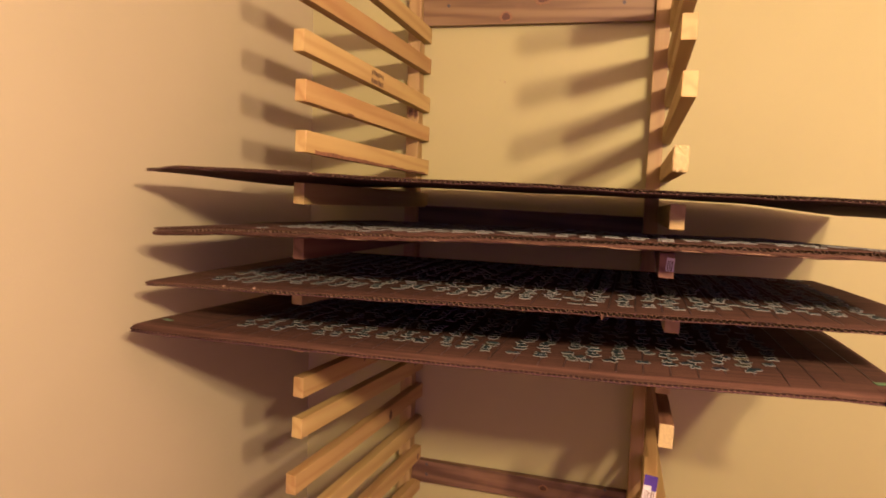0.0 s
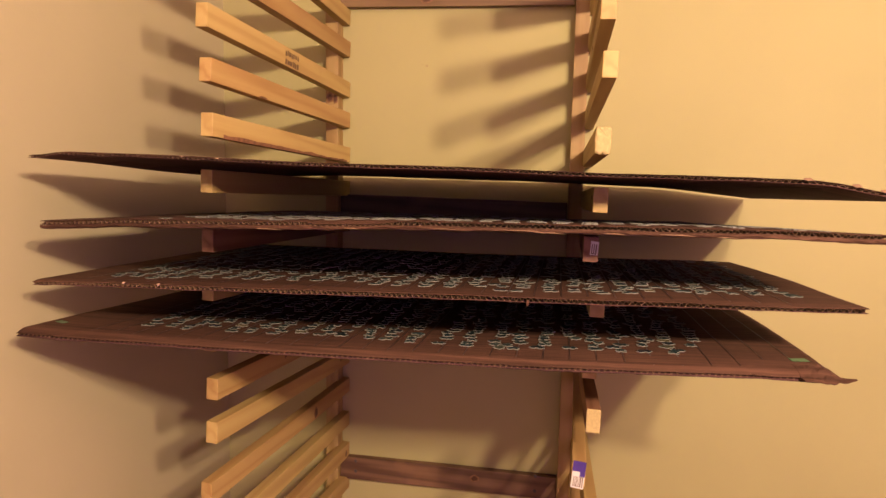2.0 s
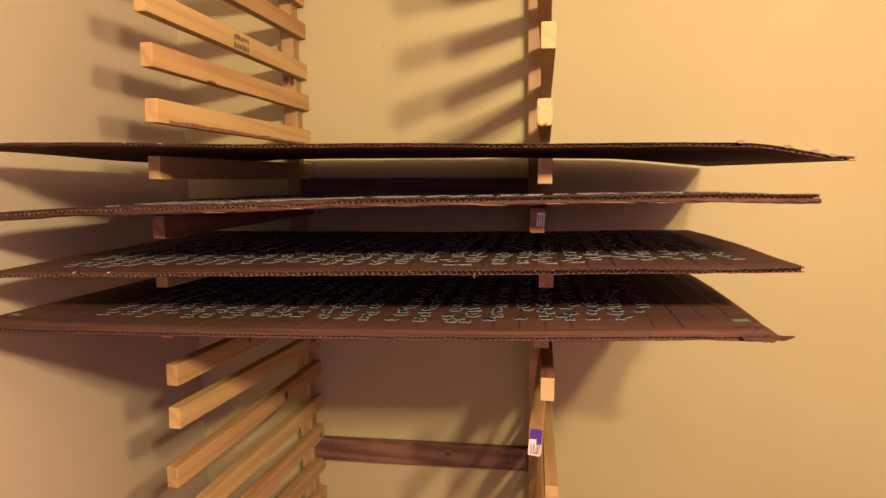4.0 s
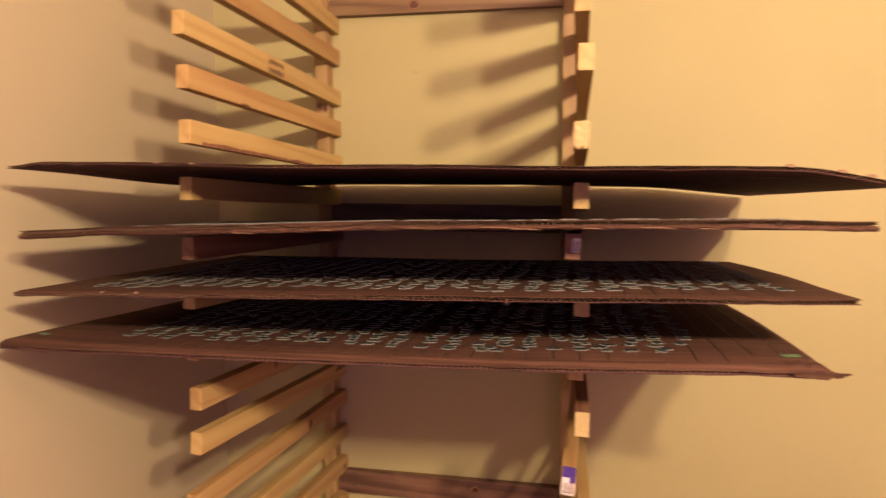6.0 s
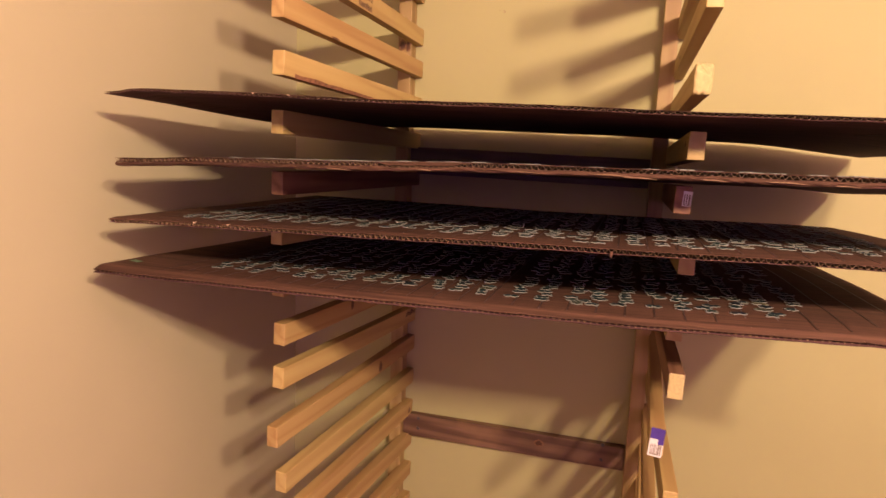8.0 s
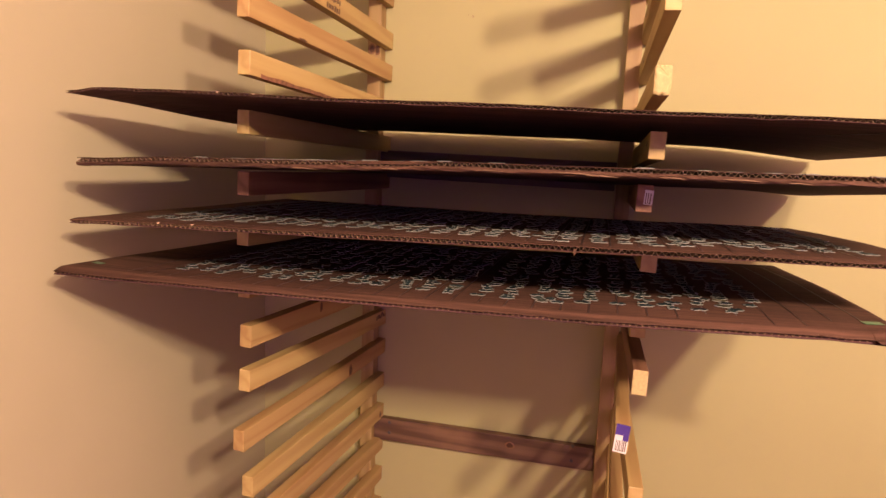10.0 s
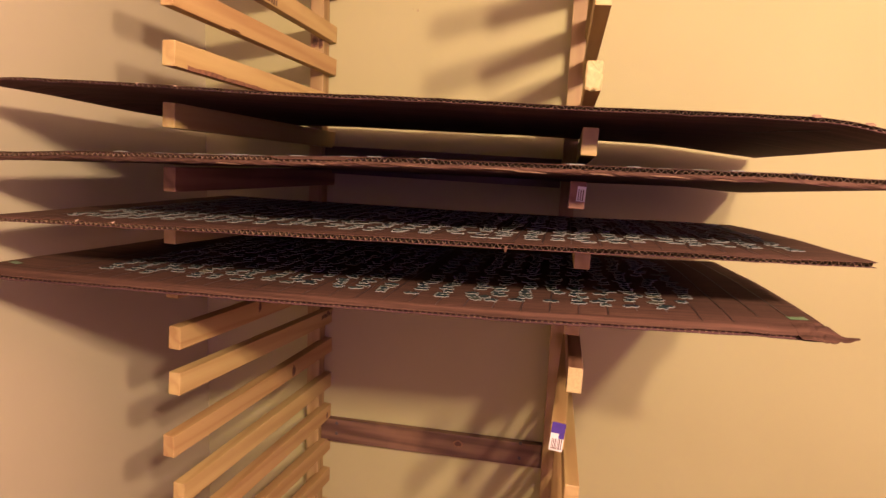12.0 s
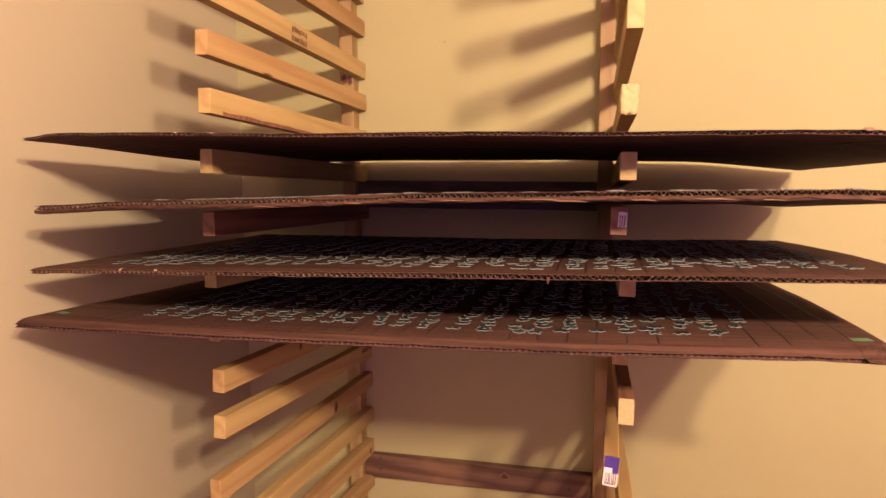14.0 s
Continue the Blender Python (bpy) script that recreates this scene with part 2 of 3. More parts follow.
# underside heights at the front end and at the wall, and the front end's outer side
ARMS_L = [(1.790, 1.742, 0.002), (1.702, 1.667, 0.000), (1.618, 1.570, -0.006), (1.535, 1.496, -0.002), (1.449, 1.411, 0.002), (1.359, 1.327, -0.003),
          (1.263, 1.238, 0.001), (1.182, 1.146, 0.000), (1.095, 1.062, 0.001), (1.009, 0.974, 0.001), (0.930, 0.889, -0.003),
          (0.823, 0.811, -0.010), (0.740, 0.718, 0.006), (0.655, 0.632, 0.004), (0.568, 0.540, -0.002), (0.480, 0.452, 0.002), (0.392, 0.362, 0.0)]
ARMS_R = [(1.802, 1.765, 0.614), (1.714, 1.680, 0.617), (1.625, 1.592, 0.612), (1.546, 1.507, 0.619), (1.440, 1.418, 0.616), (1.355, 1.322, 0.619),
          (1.283, 1.244, 0.609), (1.200, 1.158, 0.624), (1.104, 1.074, 0.619), (1.018, 0.982, 0.630), (0.929, 0.900, 0.613),
          (0.838, 0.806, 0.641), (0.748, 0.718, 0.622), (0.660, 0.630, 0.620), (0.570, 0.540, 0.622), (0.480, 0.452, 0.62), (0.392, 0.362, 0.62)]
arms = {}
# the strips are sawn from boards of different colour: y yellow, o orange, r reddish; r at right 6 and 9 also holds
# their shade
tones = {side: [{"y": PINE_YELLOW, "o": PINE_ORANGE, "r": PINE_RED}[c] for c in row]
         for side, row in (("L", "yoyoyyryooyoyoooo"), ("R", "yyyyyyryyroyoooyy"))}
for side, rows, at in (("L", ARMS_L, left_x), ("R", ARMS_R, right_x)):
    for k, (front, far, x0) in enumerate(rows):
        a = (x0 + ARM_T / 2, -0.602 + rng.uniform(-0.006, 0.006), front + ARM_H / 2)
        b = (at(far) + UP_W + ARM_T / 2 - 0.002, -0.001, far + ARM_H / 2)
        m = aimed(a, b, 1)
        arm = stick("arm", (Vector(b) - Vector(a)).length, ARM_T, ARM_H, tones[side][k], 1)
        # right arm 9: side shade is in the red colour, the front stays pale
        arm.data.materials.append(SAWN)
        for f in arm.data.polygons:
            if f.normal.y < -0.9 and (side, k) == ("R", 9):
                f.material_index = 1
        place(arm, m)
        arms[side, k - 1] = (arm, m, (Vector(b) - Vector(a)).length)


def disc(radius_a, radius_b, thick, steps=14):
    """A flat oval in the y z plane, standing out along +x."""
    bm = bmesh.new()
    ring = [bm.verts.new((thick, radius_a * math.cos(2 * math.pi * i / steps), radius_b * math.sin(2 * math.pi * i / steps) * (1 + 0.15 * math.sin(5 * i)))) for i in range(steps)]
    foot = [bm.verts.new((0, v.co.y * 1.05, v.co.z * 1.05)) for v in ring]
    bm.faces.new(ring)
    for i in range(steps):
        bm.faces.new((foot[i], foot[(i + 1) % steps], ring[(i + 1) % steps], ring[i]))
    return bm


def knot(side, k, along, up, ra, rb):
    """A dark knot on the inner or left-hand face of an arm."""
    arm, m, length = arms[side, k]
    face = ARM_T / 2 if side == "L" else -ARM_T / 2
    turn = 0 if side == "L" else 180
    for name, grow, out, mat in (("knot_ring", 1.45, 0.0004, RIM), ("knot", 1.0, 0.0008, KNOT)):
        ob = part(name, disc(ra * grow, rb * grow, out), mat, arm, "dark oval knot in the wood")
        ob.matrix_basis = pose(face, along - length / 2, up, 0, 0, turn)


knot("L", 10, 0.405, -0.004, 0.006, 0.009)
knot("L", 8, 0.245, 0.006, 0.004, 0.008)
knot("L", 12, 0.575, -0.006, 0.004, 0.006)
knot("L", 9, 0.570, 0.012, 0.005, 0.003)
knot("L", 2, 0.165, -0.0165, 0.011, 0.0014)
knot("R", 2, 0.42, -0.004, 0.005, 0.002)
knot("R", 1, 0.25, 0.0, 0.004, 0.004)
knot("R", 4, 0.05, 0.004, 0.005, 0.003)


def front_knot(x, y, z, ra, rb, parent, label="dark round knot in the wood"):
    for name, grow, out, mat in (("knot_ring", 1.5, 0.0005, RIM), ("knot", 1.0, 0.0010, KNOT)):
        ob = part(name, disc(ra * grow, rb * grow, out), mat, parent, label)
        ob.matrix_basis = parent.matrix_basis.inverted() @ BASE.inverted() @ pose(x, y, z, 0, 0, -90)


kids = [o for o in rack.children]
uprights = [o for o in kids if o.name.startswith("upright")]
bars = [o for o in kids if o.name.startswith("crossbar")]
front_knot(0.015, -0.0389, 1.566, 0.006, 0.008, uprights[0])
front_knot(0.029, -0.0389, 1.564, 0.004, 0.008, uprights[0])
front_knot(0.406, -0.0204, 0.615, 0.008, 0.006, bars[0])
front_knot(0.333, -0.0204, 1.842, 0.014, 0.011, bars[1])
front_knot(0.245, -0.0204, 1.800, 0.010, 0.008, bars[1])
for bar, spots in ((bars[0], ((0.088, 0.626), (0.088, 0.598), (0.56, 0.640), (0.56, 0.600))), (bars[1], ((0.52, 1.826), (0.10, 1.83)))):
    for x, z in spots:
        ob = part("screw", disc(0.0042, 0.0042, 0.0012, 10), STEEL, bar, "dark sunk screw head")
        ob.matrix_basis = bar.matrix_basis.inverted() @ BASE.inverted() @ pose(x, -0.0204, z, 0, 0, -90)


def bars_on_arm(side, k, along, rows, name="stamp"):
    """Illegible ink marks stamped on the inner face of an arm."""
    arm, m, length = arms[side, k]
    bm = bmesh.new()
    r = random.Random(8)
    for row in range(rows):
        z = 0.0125 - row * 0.0165
        y = 0.0
        while y < 0.052:
            w = r.uniform(0.004, 0.009)
            box(bm, (0, y, z - r.uniform(0.005, 0.0085)), (0.0006, y + w, z + r.uniform(0.001, 0.004)))
            y += w + r.uniform(0.002, 0.004)
    ob = part(name, bm, INK, arm, "faint dark ink stamp of two lines")
    ob.matrix_basis = pose(ARM_T / 2, along - length / 2, -0.004)


bars_on_arm("L", 1, 0.258, 2)
bars_on_arm("L", 9, 0.535, 1)


def bark_edge(side, k, start, end):
    """A ragged strip of bark left along the lower inner edge of an arm."""
    arm, m, length = arms[side, k]
    bm = bmesh.new()
    steps = 60
    rows = []
    for i in range(steps + 1):
        y = start + (end - start) * i / steps - length / 2
        top = -ARM_H / 2 + 0.0035 + 0.0035 * (1 - i / steps) + 0.0030 * max(-0.6, noise.noise(Vector((y * 22, k, 3)))) + 0.0012 * noise.noise(Vector((y * 110, 1, k)))
        rows.append([bm.verts.new(p) for p in ((ARM_T / 2 - 0.004, y, -ARM_H / 2 - 0.0006), (ARM_T / 2 + 0.0008, y, -ARM_H / 2 - 0.0004), (ARM_T / 2 + 0.0008, y, top), (ARM_T / 2 - 0.001, y, top + 0.0004))])
    for a, b in zip(rows, rows[1:]):
        for c in range(3):
            bm.faces.new((a[c], a[c + 1], b[c + 1], b[c]))
    part("bark_edge", bm, BARK, arm, "ragged brown bark along the edge")


bark_edge("L", 3, 0.03, 0.58)


def rough_end(side, k):
    """The splintered front end of a badly sawn arm."""
    arm, m, length = arms[side, k]
    bm = bmesh.new()
    steps, rings = 36, []
    for depth, grow in ((0.008, 1.0), (0.001, 1.04), (-0.0030, 1.0), (-0.0042, 0.86)):
        ring = []
        for i in range(steps):
            a = 2 * math.pi * i / steps
            c, q = math.cos(a), math.sin(a)
            square = 1 / max(abs(c), abs(q))
            jag = 1 + 0.10 * noise.noise(Vector((c * 2.6, q * 2.6, depth * 300))) + 0.05 * noise.noise(Vector((c * 9, q * 9, 4)))
            ring.append(bm.verts.new((c * square * ARM_T / 2 * grow * jag, -length / 2 + depth + 0.0016 * noise.noise(Vector((c * 5, q * 5, 2))), q * square * ARM_H / 2 * grow * jag)))
        rings.append(ring)
    for a, b in zip(rings, rings[1:]):
        for i in range(steps):
            bm.faces.new((a[i], a[(i + 1) % steps], b[(i + 1) % steps], b[i]))
    bm.faces.new(rings[-1])
    bmesh.ops.recalc_face_normals(bm, faces=bm.faces[:])
    part("splintered_end", bm, SAWN, arm, "rough splintered pale sawn end")


rough_end("R", 3)


def sticker(side, k, w, h, blue, dz, dx=0.0, tilt=0.0):
    """A white paper label with printed bars on the front end of an arm."""
    arm, m, length = arms[side, k]
    r = random.Random(3)
    xs = [-0.5, -0.36]
    while xs[-1] < 0.34:
        xs.append(xs[-1] + (r.uniform(0.035, 0.085) if blue else r.uniform(0.09, 0.17)))
    xs.append(0.5)
    zs = (-0.5, -0.44, -0.38, -0.06 if blue else 0.30, 0.12 if blue else 0.40, 0.5)
    bm = bmesh.new()
    grid = [[bm.verts.new((x * w, 0.0006 * math.sin(3 * x + 4 * z), z * h)) for x in xs] for z in zs]
    for j in range(len(zs) - 1):
        for i in range(len(xs) - 1):
            f = bm.faces.new((grid[j][i], grid[j][i + 1], grid[j + 1][i + 1], grid[j + 1][i]))
            inner = 0 < i < len(xs) - 2
            f.material_index = 2 if (j == 2 and i % 2 and inner) or (j == 1 and i % 3 and inner) else 1 if blue and (j == 4 or j == 3 and i > len(xs) // 2) else 0
    rim = bmesh.ops.extrude_face_region(bm, geom=bm.faces[:])
    for v in (g for g in rim["geom"] if isinstance(g, bmesh.types.BMVert)):
        v.co.y += 0.0007
    ob = part("price_sticker", bm, [WHITE, BLUE, INK], arm, "blue and white price sticker with barcode" if blue else "small white barcode sticker")
    ob.matrix_basis = pose(dx, -length / 2 - 0.0012, dz, 0, tilt, 0)


sticker("R", 9, 0.0195, 0.0430, True, 0.001, 0.0, 4)
sticker("R", 5, 0.0115, 0.020, False, 0.002, 0.005, 3)


# ---------------------------------------------------------------- cardboard sheets
class Sheet:
    """A cardboard sheet: four corners (x, y, top z), bent by a function of (u, v), with u along the front and v from front to back."""

    def __init__(self, fl, fr, bl, br, thick, bend=None, seed=0, crush=None):
        self.crush = crush
        self.c = [Vector(p) for p in (fl, fr, bl, br)]
        self.thick, self.bend, self.seed = thick, bend, seed

    def at(self, u, v, down=0.0):
        fl, fr, bl, br = self.c
        p = (fl * (1 - u) + fr * u) * (1 - v) + (bl * (1 - u) + br * u) * v
        z = 0.0022 * noise.noise(Vector((u * 5, v * 3, self.seed)))
        if self.bend:
            z += self.bend(u, v)
        if down > 0.004:
            z -= 0.0016 * max(0.0, noise.noise(Vector((u * 21, self.seed + 11, 2))) + 0.15) * (1 - v) ** 12
        if self.crush and v < 0.02:
            soft = self.crush(u) * (1 - v / 0.02) * (0.8 + 0.4 * noise.noise(Vector((u * 60, self.seed, 9))))
            z -= soft * 0.75 * max(0.0, self.thick - 0.0012 - down) - soft * 0.0016 * noise.noise(Vector((u * 45, 5, self.seed)))
        wob = 0.0016 * noise.noise(Vector((u * 38, self.seed + 3, down * 300))) + 0.0012 * noise.noise(Vector((u * 130, self.seed + 7, down * 500)))
        return p + Vector((0, wob * (1 - v), z - down))

    def uv(self, x, y):
        u, v = 0.5, 0.5
        for _ in range(6):
            p = self.at(u, v)
            u += (x - p.x) / (self.c[1].x - self.c[0].x)
            v += (y - p.y) / (self.c[2].y - self.c[0].y)
        return u, v


ROWS_V = [0.0, 0.006, 0.014, 0.024, 0.04] + [0.1 * k for k in range(1, 11)]


def liner(sheet, top, bottom, nu=220):
    """A thin closed layer of paper between two depths below the sheet's top."""
    bm = bmesh.new()
    nv = len(ROWS_V) - 1
    up = [[bm.verts.new(sheet.at(i / nu, v, top)) for i in range(nu + 1)] for v in ROWS_V]
    dn = [[bm.verts.new(sheet.at(i / nu, v, bottom)) for i in range(nu + 1)] for v in ROWS_V]
    for j in range(nv):
        for i in range(nu):
            bm.faces.new((up[j][i], up[j][i + 1], up[j + 1][i + 1], up[j + 1][i]))
            bm.faces.new((dn[j][i], dn[j + 1][i], dn[j + 1][i + 1], dn[j][i + 1]))
    for i in range(nu):
        bm.faces.new((dn[0][i], dn[0][i + 1], up[0][i + 1], up[0][i]))
        bm.faces.new((up[nv][i], up[nv][i + 1], dn[nv][i + 1], dn[nv][i]))
    for j in range(nv):
        bm.faces.new((up[j][0], up[j + 1][0], dn[j + 1][0], dn[j][0]))
        bm.faces.new((dn[j][nu], dn[j + 1][nu], up[j + 1][nu], up[j][nu]))
    for f in bm.faces:
        f.smooth = True
    return bm


def corrugation(sheet, top, bottom, count, recess):
    """The wavy paper between two liners, open at the front and the back."""
    bm = bmesh.new()
    nu = count * 6
    nv = len(ROWS_V) - 1
    rows = []
    for j in range(nv + 1):
        v = recess + (0.997 - recess) * ROWS_V[j]
        row = []
        for i in range(nu + 1):
            u = 0.001 + 0.998 * i / nu
            tall = 1 - 0.45 * max(0.0, noise.noise(Vector((i * 0.013, 9, sheet.seed + top * 900))))
            wave = 0.5 + 0.5 * tall * math.sin(2 * math.pi * i / 6 + 1.6 * noise.noise(Vector((i * 0.02, 4, sheet.seed + top * 700))))
            row.append(bm.verts.new(sheet.at(u, v, top + (bottom - top) * wave)))
        rows.append(row)
    for j in range(nv):
        for i in range(nu):
            bm.faces.new((rows[j][i], rows[j][i + 1], rows[j + 1][i + 1], rows[j + 1][i])).smooth = True
    # the cut edge of the wavy paper
    rim = [[bm.verts.new(v.co + Vector((0, -0.0004, dz))) for v in rows[0]] for dz in (-0.0003, 0.0003)]
    for i in range(nu):
        bm.faces.new((rim[0][i], rim[0][i + 1], rim[1][i + 1], rim[1][i]))
    return bm


def cardboard(sheet, plies, count, label, recess=0.002):
    thing = tagged(new("cardboard_sheet"), label, "cardboard", group="cardboard sheets on the rack")
    t = 0.0007
    step = (sheet.thick - t) / plies
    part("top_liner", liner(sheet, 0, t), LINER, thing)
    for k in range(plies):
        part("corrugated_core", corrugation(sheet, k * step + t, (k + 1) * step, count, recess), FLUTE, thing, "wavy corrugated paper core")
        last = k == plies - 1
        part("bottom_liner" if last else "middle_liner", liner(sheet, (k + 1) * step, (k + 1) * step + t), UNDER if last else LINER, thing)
    return thing


def ease(a, b, x):
    x = min(1, max(0, (x - a) / (b - a)))
    return x * x * (3 - 2 * x)


def bend_one(u, v):
    return -0.018 * ease(0.88, 1.0, u) ** 1.3 * (1 - v) - 0.008 * ease(0.80, 1.0, u) ** 1.2 * v + 0.005 * ease(0.0, 0.05, u) * ease(0.36, 0.12, u) - 0.002 * ease(0.05, 0.0, u) + 0.016 * math.sin(math.pi * u) ** 0.7 * v * v


def bend_two(u, v):
    return -0.006 * ease(0.13, 0.0, u) - 0.005 * ease(0.88, 1.0, u) - 0.0015 * math.sin(u * 9) * (1 - v)


def bend_three(u, v):
    return 0.001 - 0.003 * math.sin(u * 3.1) * v + 0.003 * ease(0.6, 1.0, u) * math.sin(math.pi * v)


def bend_four(u, v):
    return -0.0050 * max(0.0, 1 - v / 0.022) - 0.006 * math.sin(u * 3.1) * (1 - v) + 0.004 * ease(0.1, 0, u) * v + 0.006 * ease(0.55, 1.0, u) * math.sin(math.pi * max(0.0, v) ** 0.75)


def crush_one(u):
    return 0.25 + 0.7 * ease(0.42, 0.25, u)


def crush_three(u):
    return 0.12 + 0.75 * ease(0.05, 0.4, noise.noise(Vector((u * 5, 2, 2)))) + 0.5 * ease(0.14, 0.04, u)


def crush_four(u):
    return 0.42 + 0.28 * noise.noise(Vector((u * 7, 6, 6)))


S1 = Sheet((-0.232, -0.690, 1.415), (1.004, -0.700, 1.416), (-0.205, -0.032, 1.366), (1.000, -0.033, 1.375), 0.0055, bend_one, 11, crush_one)
S2 = Sheet((-0.207, -0.702, 1.319), (0.968, -0.700, 1.357), (-0.190, -0.046, 1.286), (0.974, -0.044, 1.304), 0.0115, bend_two, 23, lambda u: 0.1 + 0.6 * ease(0.2, 0.5, noise.noise(Vector((u * 6, 1, 8)))))
S3 = Sheet((-0.236, -0.692, 1.216), (0.964, -0.682, 1.254), (-0.200, -0.048, 1.196), (0.966, -0.045, 1.2165), 0.0072, bend_three, 37, crush_three)
S4 = Sheet((-0.258, -0.706, 1.1395), (0.926, -0.694, 1.1690), (-0.210, -0.070, 1.108), (0.938, -0.060, 1.137), 0.0062, bend_four, 51, crush_four)
board_one = cardboard(S1, 1, 150, "brown corrugated cardboard sheet, bare, bent at one corner", 0.0032)
board_two = cardboard(S2, 2, 150, "thick brown cardboard sheet with puzzle pieces on it")
board_three = cardboard(S3, 1, 150, "brown cardboard sheet with pencil columns of puzzle pieces")
board_four = cardboard(S4, 1, 150, "brown cardboard sheet, torn at one corner, with puzzle pieces", 0.004)


# crumpled paper folded over the lower ply of the thick sheet's front edge
bm = bmesh.new()
rows = []
for i in range(261):
    u = i / 260
    crumple = [noise.noise(Vector((u * 70, k * 0.8, 3))) for k in range(4)]
    rows.append([bm.verts.new(S2.at(u, 0.0, S2.thick * f + 0.0010 * c) + Vector((0, -0.0009 - 0.0013 * max(-0.5, c) - out, 0)))
                 for f, out, c in zip((0.54, 0.66, 0.86, 1.06), (0.0, 0.0010, 0.0008, -0.0020), crumple)])
for a, b in zip(rows, rows[1:]):
    for k in range(3):
        bm.faces.new((a[k], b[k], b[k + 1], a[k + 1]))
part("edge_paper", bm, LINER, board_two, "crumpled paper along the lower edge")


def strip_on(sheet, x0, y0, x1, y1, width, lift, steps=12):
    """A thin strip that follows the sheet from one place to another."""
    bm = bmesh.new()
    rows = []
    side = Vector((y1 - y0, x0 - x1)).normalized() * width / 2
    for i in range(steps + 1):
        f = i / steps
        x, y = x0 + (x1 - x0) * f, y0 + (y1 - y0) * f
        row = []
        for s, h in ((-1, 0.0001), (-1, lift), (1, lift), (1, 0.0001)):
            p = sheet.at(*sheet.uv(x + s * side[0], y + s * side[1]))
            row.append(bm.verts.new((x + s * side[0], y + s * side[1], p.z + h)))
        rows.append(row)
    for a, b in zip(rows, rows[1:]):
        for k in range(3):
            bm.faces.new((a[k], b[k], b[k + 1], a[k + 1]))
    bm.faces.new(rows[0])
    bm.faces.new(rows[-1][::-1])
    return bm


PITCH = 0.0372
for sheet, thing, first, count, front in ((S4, board_four, -0.148, 29, -0.688), (S3, board_three, -0.165, 29, -0.672)):
    for k in range(count):
        x = first + k * PITCH
        part("pencil_line", strip_on(sheet, x, front + rng.uniform(0, 0.012), x + 0.010, -0.10, 0.0019, 0.0003), PENCIL, thing, "ruled pencil line")

part("tape", strip_on(S4, 0.893, -0.640, 0.916, -0.637, 0.013, 0.0006, 4), GREEN, board_four, "scrap of green tape")
part("tape", strip_on(S4, -0.240, -0.640, -0.220, -0.646, 0.011, 0.0006, 4), GREEN, board_four, "scrap of green tape")
part("tape", strip_on(S3, 0.905, -0.080, 0.930, -0.078, 0.012, 0.0006, 4), GREEN, board_three, "scrap of green tape")


def flap(sheet, points, thick, wave):
    """A torn scrap of liner: a fan of small uneven faces from the first point."""
    bm = bmesh.new()
    top = [bm.verts.new(Vector(p) + Vector((0, 0, wave * math.sin(i * 2.3)))) for i, p in enumerate(points)]
    low = [bm.verts.new(v.co - Vector((0, 0, thick))) for v in top]
    n = len(top)
    for i in range(1, n - 1):
        bm.faces.new((top[0], top[i], top[i + 1]))
        bm.faces.new((low[0], low[i + 1], low[i]))
    for i in range(n):
        bm.faces.new((low[i], low[(i + 1) % n], top[(i + 1) % n], top[i]))
    return bm


def crumpled_corner(sheet, x0, x1, tip, y0, y1, thick=0.0010):
    """The torn and crumpled corner of a top liner, drawn out to a curling point."""
    bm = bmesh.new()
    nu, nv = 14, 7
    layers = []
    for low in (0.0, thick):
        grid = []
        for i in range(nu + 1):
            f = i / nu
            narrow = 1 - ease(0.55, 0.78, f) * 0.72 - ease(0.78, 1.0, f) * 0.22
            x = x0 + (x1 - x0) * min(1, f / 0.7) + (tip - x1) * max(0, (f - 0.7) / 0.3)
            row = []
            for j in range(nv + 1):
                g = 0.22 + (j / nv - 0.22) * narrow
                y = y0 + (y1 - y0) * g
                u, v = sheet.uv(x, y)
                z = sheet.at(min(u, 1.02), max(v, 0.0)).z
                crumple = noise.noise(Vector((x * 170, y * 150, 4))) + 0.5 * noise.noise(Vector((x * 420, y * 380, 7)))
                z += 0.0012 * ease(0.0, 0.2, f) + 0.0022 * crumple * ease(0.0, 0.35, f) - 0.0035 * ease(0.3, 0.0, g) * ease(0.1, 0.5, f) - 0.0025 * ease(0.5, 0.85, f) + 0.0035 * ease(0.8, 1.0, f)
                row.append(bm.verts.new((x, y + 0.001 * crumple, z + 0.0004 - low)))
            grid.append(row)
        layers.append(grid)
    top, low = layers
    for i in range(nu):
        for j in range(nv):
            bm.faces.new((top[i][j], top[i + 1][j], top[i + 1][j + 1], top[i][j + 1]))
            bm.faces.new((low[i][j], low[i][j + 1], low[i + 1][j + 1], low[i + 1][j]))
        bm.faces.new((low[i][0], low[i + 1][0], top[i + 1][0], top[i][0]))
        bm.faces.new((top[i][nv], top[i + 1][nv], low[i + 1][nv], low[i][nv]))
    for j in range(nv):
        bm.faces.new((top[nu][j], low[nu][j], low[nu][j + 1], top[nu][j + 1]))
        bm.faces.new((top[0][j + 1], low[0][j + 1], low[0][j], top[0][j]))
    return bm


